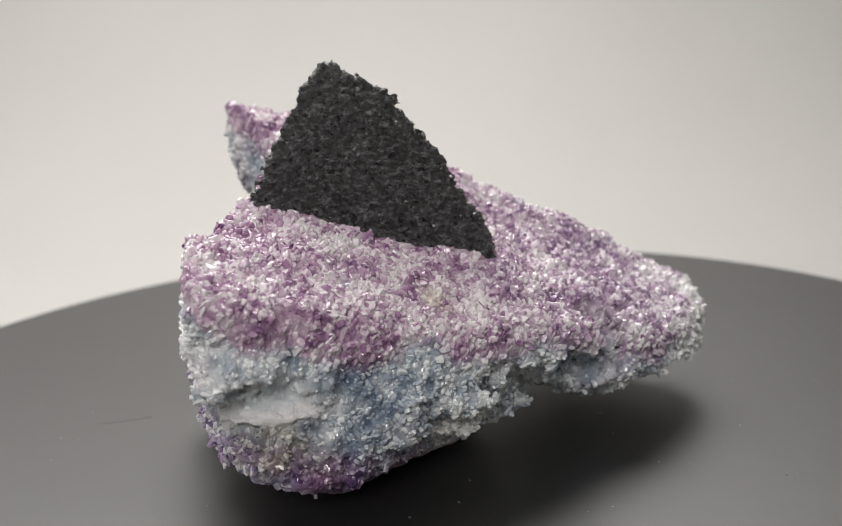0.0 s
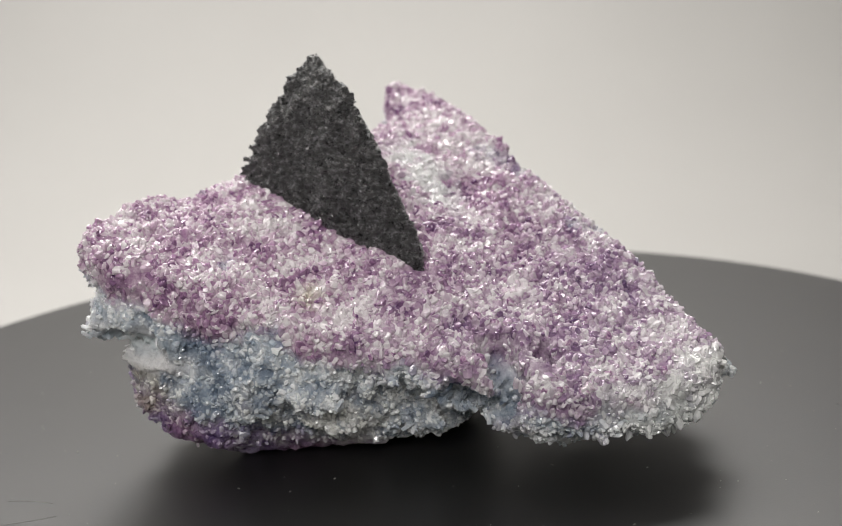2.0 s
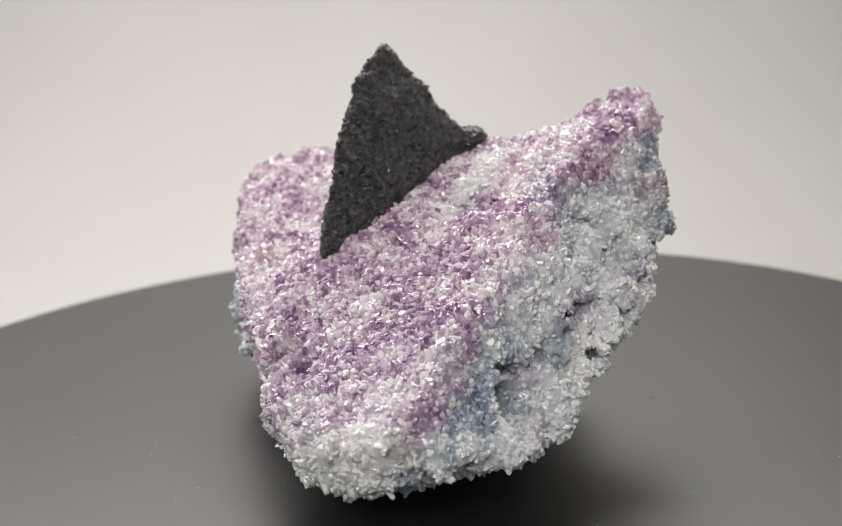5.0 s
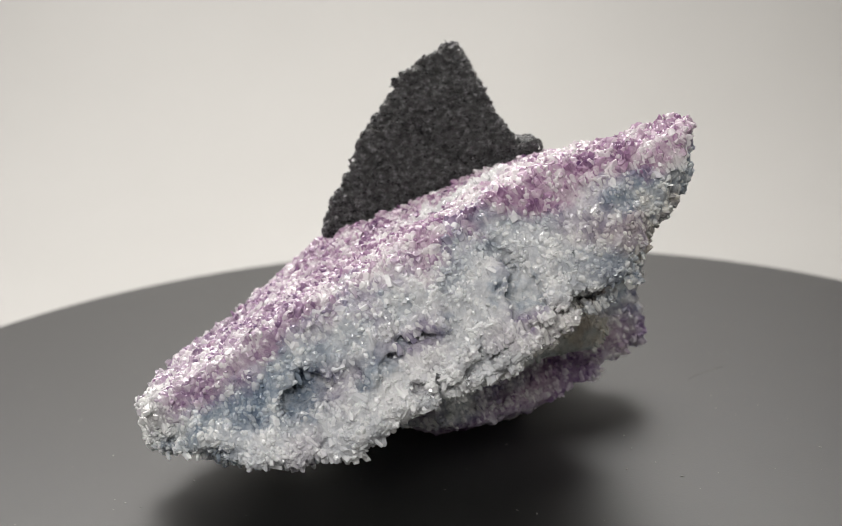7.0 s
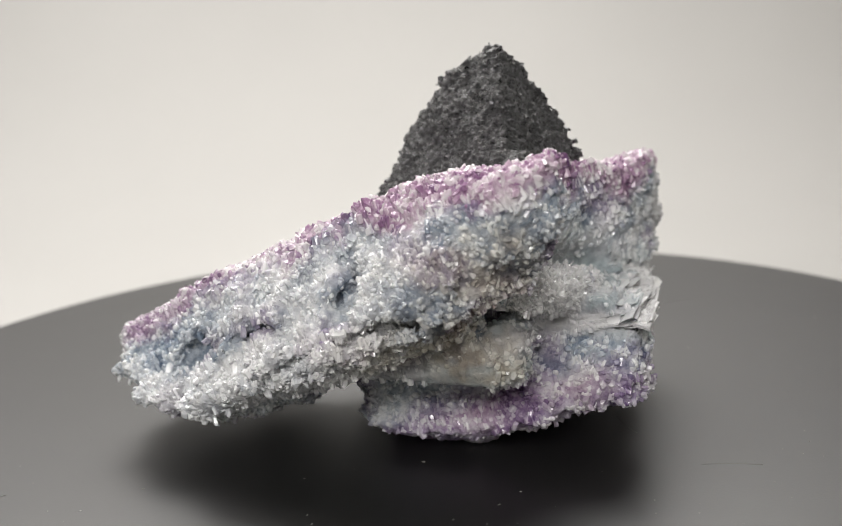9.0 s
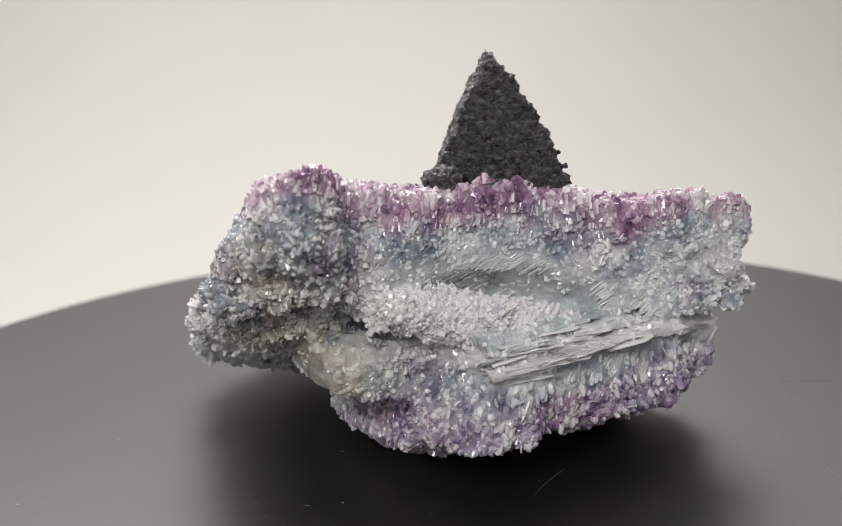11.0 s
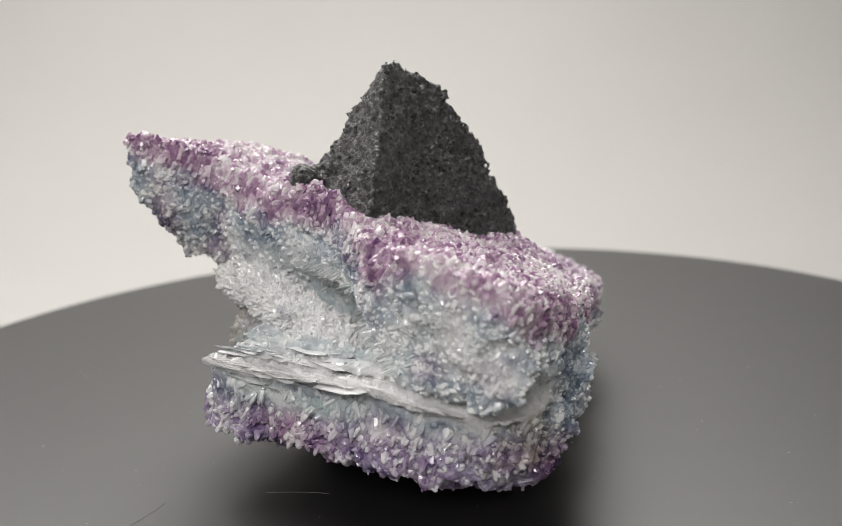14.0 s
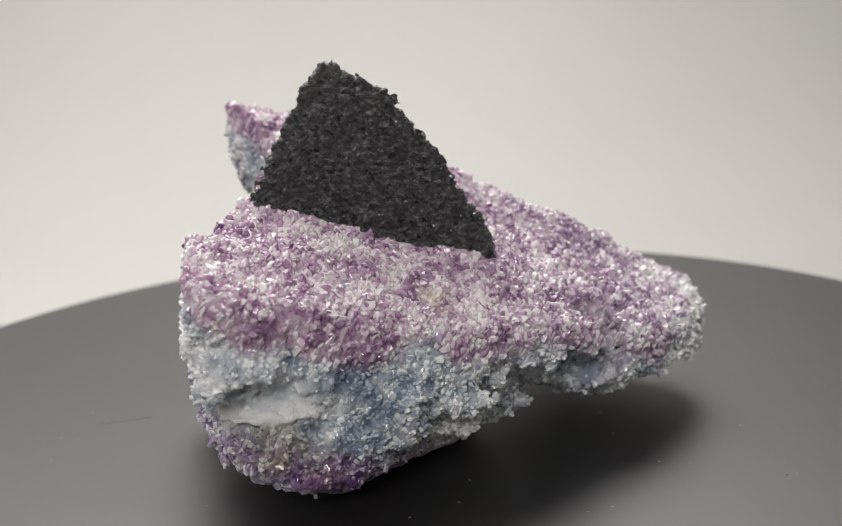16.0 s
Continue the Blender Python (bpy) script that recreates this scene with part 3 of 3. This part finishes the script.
clear = (sample(PEAK, FC, PLO, PH) > 0.003) | (FC[:, 2] < 0.14)
solid = np.clip((sample(PITS, FC, MLO, MH) - 0.002) / 0.003, 0, 1)
topside = np.clip(FN @ SLAB_N, 0, 1)
share = np.maximum(FZ["crust"], FZ["cream"] * (topside > 0.3))
on_top = (FC[:, 2] > crust_height(FC[:, 0], FC[:, 1]) - 0.022) * clear * solid
ledge_band = np.exp(-((FC[:, 2] - ledge_height(FC[:, 1])) / 0.014) ** 2) * np.clip((-0.06 - FC[:, 0]) / 0.03, 0, 1)
plain = (1 - FZ["ice"]) * (1 - 0.9 * ledge_band) * (1 - 0.9 * (FZ["vein"] * (FC[:, 2] < 0.098) * (FC[:, 0] < -0.04)))

below = (FC[:, 0] < -0.095) * (FC[:, 2] < ledge_height(FC[:, 1]) + 0.002) * (FC[:, 2] > 0.042)
n = 12500
c, ax = scatter(on_top * (0.06 + topside ** 2), n, 0.6, SLAB_N, 0.35, 0.0016)
cloud_part("crust_grain", c, ax, RNG.uniform(0.0017, 0.0042, n), RNG.uniform(0.004, 0.0078, n), 6, 0.76, CRYSTAL, LAYERS[0], "small glassy purple crystal grains", RNG)
n = 7500
side = plain * clear * (FZ["crust"] > 0.35) * (1 - topside) * (FC[:, 2] > 0.008) * (1 - 0.85 * below)
c, ax = scatter(side, n, 0.16, SLAB_N, 0.88, 0.0016)
c[:, 2] += np.where(c[:, 2] < 0.04, 0.003, 0)
cloud_part("edge_column", c, ax, RNG.uniform(0.0010, 0.0026, n), RNG.uniform(0.005, 0.011, n) * np.where(c[:, 2] < 0.06, 0.5, 1), 6, 0.55, CRYSTAL, LAYERS[0], "violet column crystals along the edge", RNG, True)
n = 19000
side = plain * clear * (1 - 0.8 * FZ["crust"]) * (FC[:, 2] > 0.012) * (1 - 0.8 * on_top) * (0.15 + 0.85 * solid) * (1 - 0.9 * below)
c, ax = scatter(side, n, 0.45, SLAB_N, 0.45, 0.0020)
cloud_part("pale_grain", c, ax, RNG.uniform(0.0010, 0.0028, n), RNG.uniform(0.004, 0.010, n), 6, 0.5, CRYSTAL_PALE, LAYERS[1], "pale blue and white crystal grains", RNG)
n = 1100
side = below * (np.abs(FN[:, 2]) < 0.9) * (FC[:, 2] > 0.050) * (FC[:, 1] < 0.04) * (FC[:, 2] < ledge_height(FC[:, 1]) - 0.009)
c, ax = scatter(side, n, 0.24, (-0.12, 0.30, -1.0), 0.85, 0.0034)
cloud_part("hanging_column", c, ax, RNG.uniform(0.0010, 0.0032, n), RNG.uniform(0.010, 0.024, n), 6, 0.5, CRYSTAL, LAYERS[2], "violet columns hanging below the white ledge", RNG, True)
n = 900
c, ax = scatter(below * ((FC[:, 2] < 0.066) | (FC[:, 1] > 0.03)), n, 0.5, (-0.5, 0.1, -0.5), 0.4, 0.0016)
cloud_part("violet_stub", c, ax, RNG.uniform(0.0016, 0.0034, n), RNG.uniform(0.005, 0.010, n), 6, 0.6, CRYSTAL, LAYERS[2], "stubby violet crystals on the lower face", RNG, True)
n = 1300
side = np.clip(1 - sample(RIDGE, FC, MLO, MH) / 0.006, 0, 1) * (FN[:, 0] < 0.3)
c, ax = scatter(side, n, 0.35, (-0.35, 0.25, 0.7), 0.5, 0.001)
cloud_part("ridge_tooth", c, ax, RNG.uniform(0.0012, 0.0028, n), RNG.uniform(0.006, 0.014, n), 5, 0.35, CRYSTAL_ICE, LAYERS[1], "white spiky crystals on the ridge", RNG)
n = 1300
side = FZ["ice"] * (FC[:, 0] < -0.04) * (FC[:, 1] > -0.14) * (FC[:, 1] < 0.05) * (FC[:, 2] > ledge_height(FC[:, 1]) + 0.020) * (np.abs(FN @ np.array((0.0, -0.9, 0.44))) < 0.4)
c, ax = lying(side, n, 0.03, (0.0, -0.85, 0.42), 0.0014)
cloud_part("ice_fibre", c, ax, RNG.uniform(0.0004, 0.0010, n), RNG.uniform(0.014, 0.034, n), 5, 0.3, CRYSTAL_ICE, LAYERS[1], "icy blue-green fibres lying in the hollow", RNG)
n = 120
side = ledge_band ** 3 * (FC[:, 0] < -0.10) * (FC[:, 1] > -0.19) * (FC[:, 1] < 0.012) * (0.25 + (FC[:, 1] > -0.06))
c, ax = scatter(side, n, 0.05, (0.02, -0.95, 0.04), 0.98, 0.0038)
cloud_part("ledge_sheet", c, ax, RNG.uniform(0.003, 0.007, n), RNG.uniform(0.020, 0.044, n), 6, 0.4, CRYSTAL_PALE, LAYERS[2], "thin white sheets splayed along the ledge", RNG, False, (0.08, 0.2), 0.3, (0.3, 0, 1))

n = 130
side = plain * clear * (1 - FZ["crust"]) * ((FC[:, 1] > 0.08) | (FC[:, 0] > 0.17)) * (FC[:, 0] > -0.06) * (FC[:, 2] < 0.10) * (FC[:, 2] > 0.012) * (FN[:, 2] < 0.5)
c, ax = scatter(side, n, 0.2, -0.9 * SLAB_N, 0.6, 0.001)
cloud_part("tooth", c, ax, RNG.uniform(0.0016, 0.0034, n), RNG.uniform(0.008, 0.015, n), 6, 0.75, CRYSTAL_PALE, LAYERS[0], "blocky white teeth along the lower edge", RNG)

# the larger grains of the crust's front stretch, each by itself
shapes = []
for sides, taper in ((6, 0.75), (5, 0.82), (4, 0.8), (6, 0.6)):
    cv, cf = crystal_shape(sides, taper)
    cv = cv * (1 + 0.25 * RNG.uniform(-1, 1, (len(cv), 1)) * np.array([1, 1, 0])) + np.array([0, 0, 0.16]) * (cv[:, :1] * (cv[:, 2:] > 0))
    me = bpy.data.meshes.new("crystal")
    me.from_pydata(cv.tolist(), [], cf)
    me.materials.append(CRYSTAL_SINGLE)
    shapes.append(me)
stretch = on_top * (0.3 + topside) * (FZ["crust"] > 0.7) * (FC[:, 1] < 0.03) * (FC[:, 0] > -0.14)
c, ax = scatter(stretch, 300, 0.5, SLAB_N, 0.4, 0.0012)
u, w, a = frames_of(ax, RNG)
for i in range(300):
    ob = new("crystal", shapes[i % 4])
    r, l = RNG.uniform(0.0026, 0.0038) * K, RNG.uniform(0.006, 0.0085) * K
    ob.parent = LAYERS[0]
    ob.matrix_basis = Matrix.Translation(c[i] * K) @ Matrix((u[i], w[i], a[i])).transposed().to_4x4() @ Matrix.Diagonal((r, r * RNG.uniform(0.7, 1), l, 1))


def dust():
    """Specks and fine hair scratches on the platter."""
    rng = random.Random(5)
    bm = bmesh.new()
    for i in range(380):
        r, a = DISC_R * math.sqrt(rng.uniform(0.02, 0.95)), rng.uniform(0, 2 * math.pi)
        s = rng.choice((0.00006, 0.00008, 0.00010, 0.00016))
        bmesh.ops.create_icosphere(bm, subdivisions=1, radius=s, matrix=Matrix.Translation((r * math.cos(a), r * math.sin(a), s * 0.3)) @ pose(0, 0, 0, 0, 0, rng.uniform(0, 180)) @ Matrix.Diagonal((rng.uniform(1, 3), 1, 0.5, 1)))
    part("dust_speck", bm, DUST, TABLE, "pale dust specks")["kind"] = "stuff"
    bm = bmesh.new()
    for i in range(5):
        r, a0 = DISC_R * rng.uniform(0.3, 0.85), rng.uniform(0, 2 * math.pi)
        cx, cy, rad, span = r * math.cos(a0), r * math.sin(a0), rng.uniform(0.008, 0.05), rng.uniform(0.15, 0.7)
        a, wd, last = rng.uniform(0, 6.28), rng.uniform(0.000015, 0.00003), None
        for k in range(13):
            t = a + span * k / 12
            q = wd * (1 - abs(k - 6) / 7)
            row = [bm.verts.new((cx + (rad + o) * math.cos(t), cy + (rad + o) * math.sin(t), h)) for o, h in ((-q, 0.00001), (0, 0.00006), (q, 0.00001))]
            if last:
                bm.faces.new((last[0], row[0], row[1], last[1]))
                bm.faces.new((last[1], row[1], row[2], last[2]))
            last = row
    part("scratch", bm, DUST, TABLE, "fine hairline scratches")["kind"] = "stuff"


dust()


def motions():
    rows = [(0.5 * i, pose(0, 0, 0, 0, 0, TURN_RATE * 0.5 * i)) for i in range(33)]
    walk(TABLE, rows)
    walk(SPECIMEN, rows)


motions()
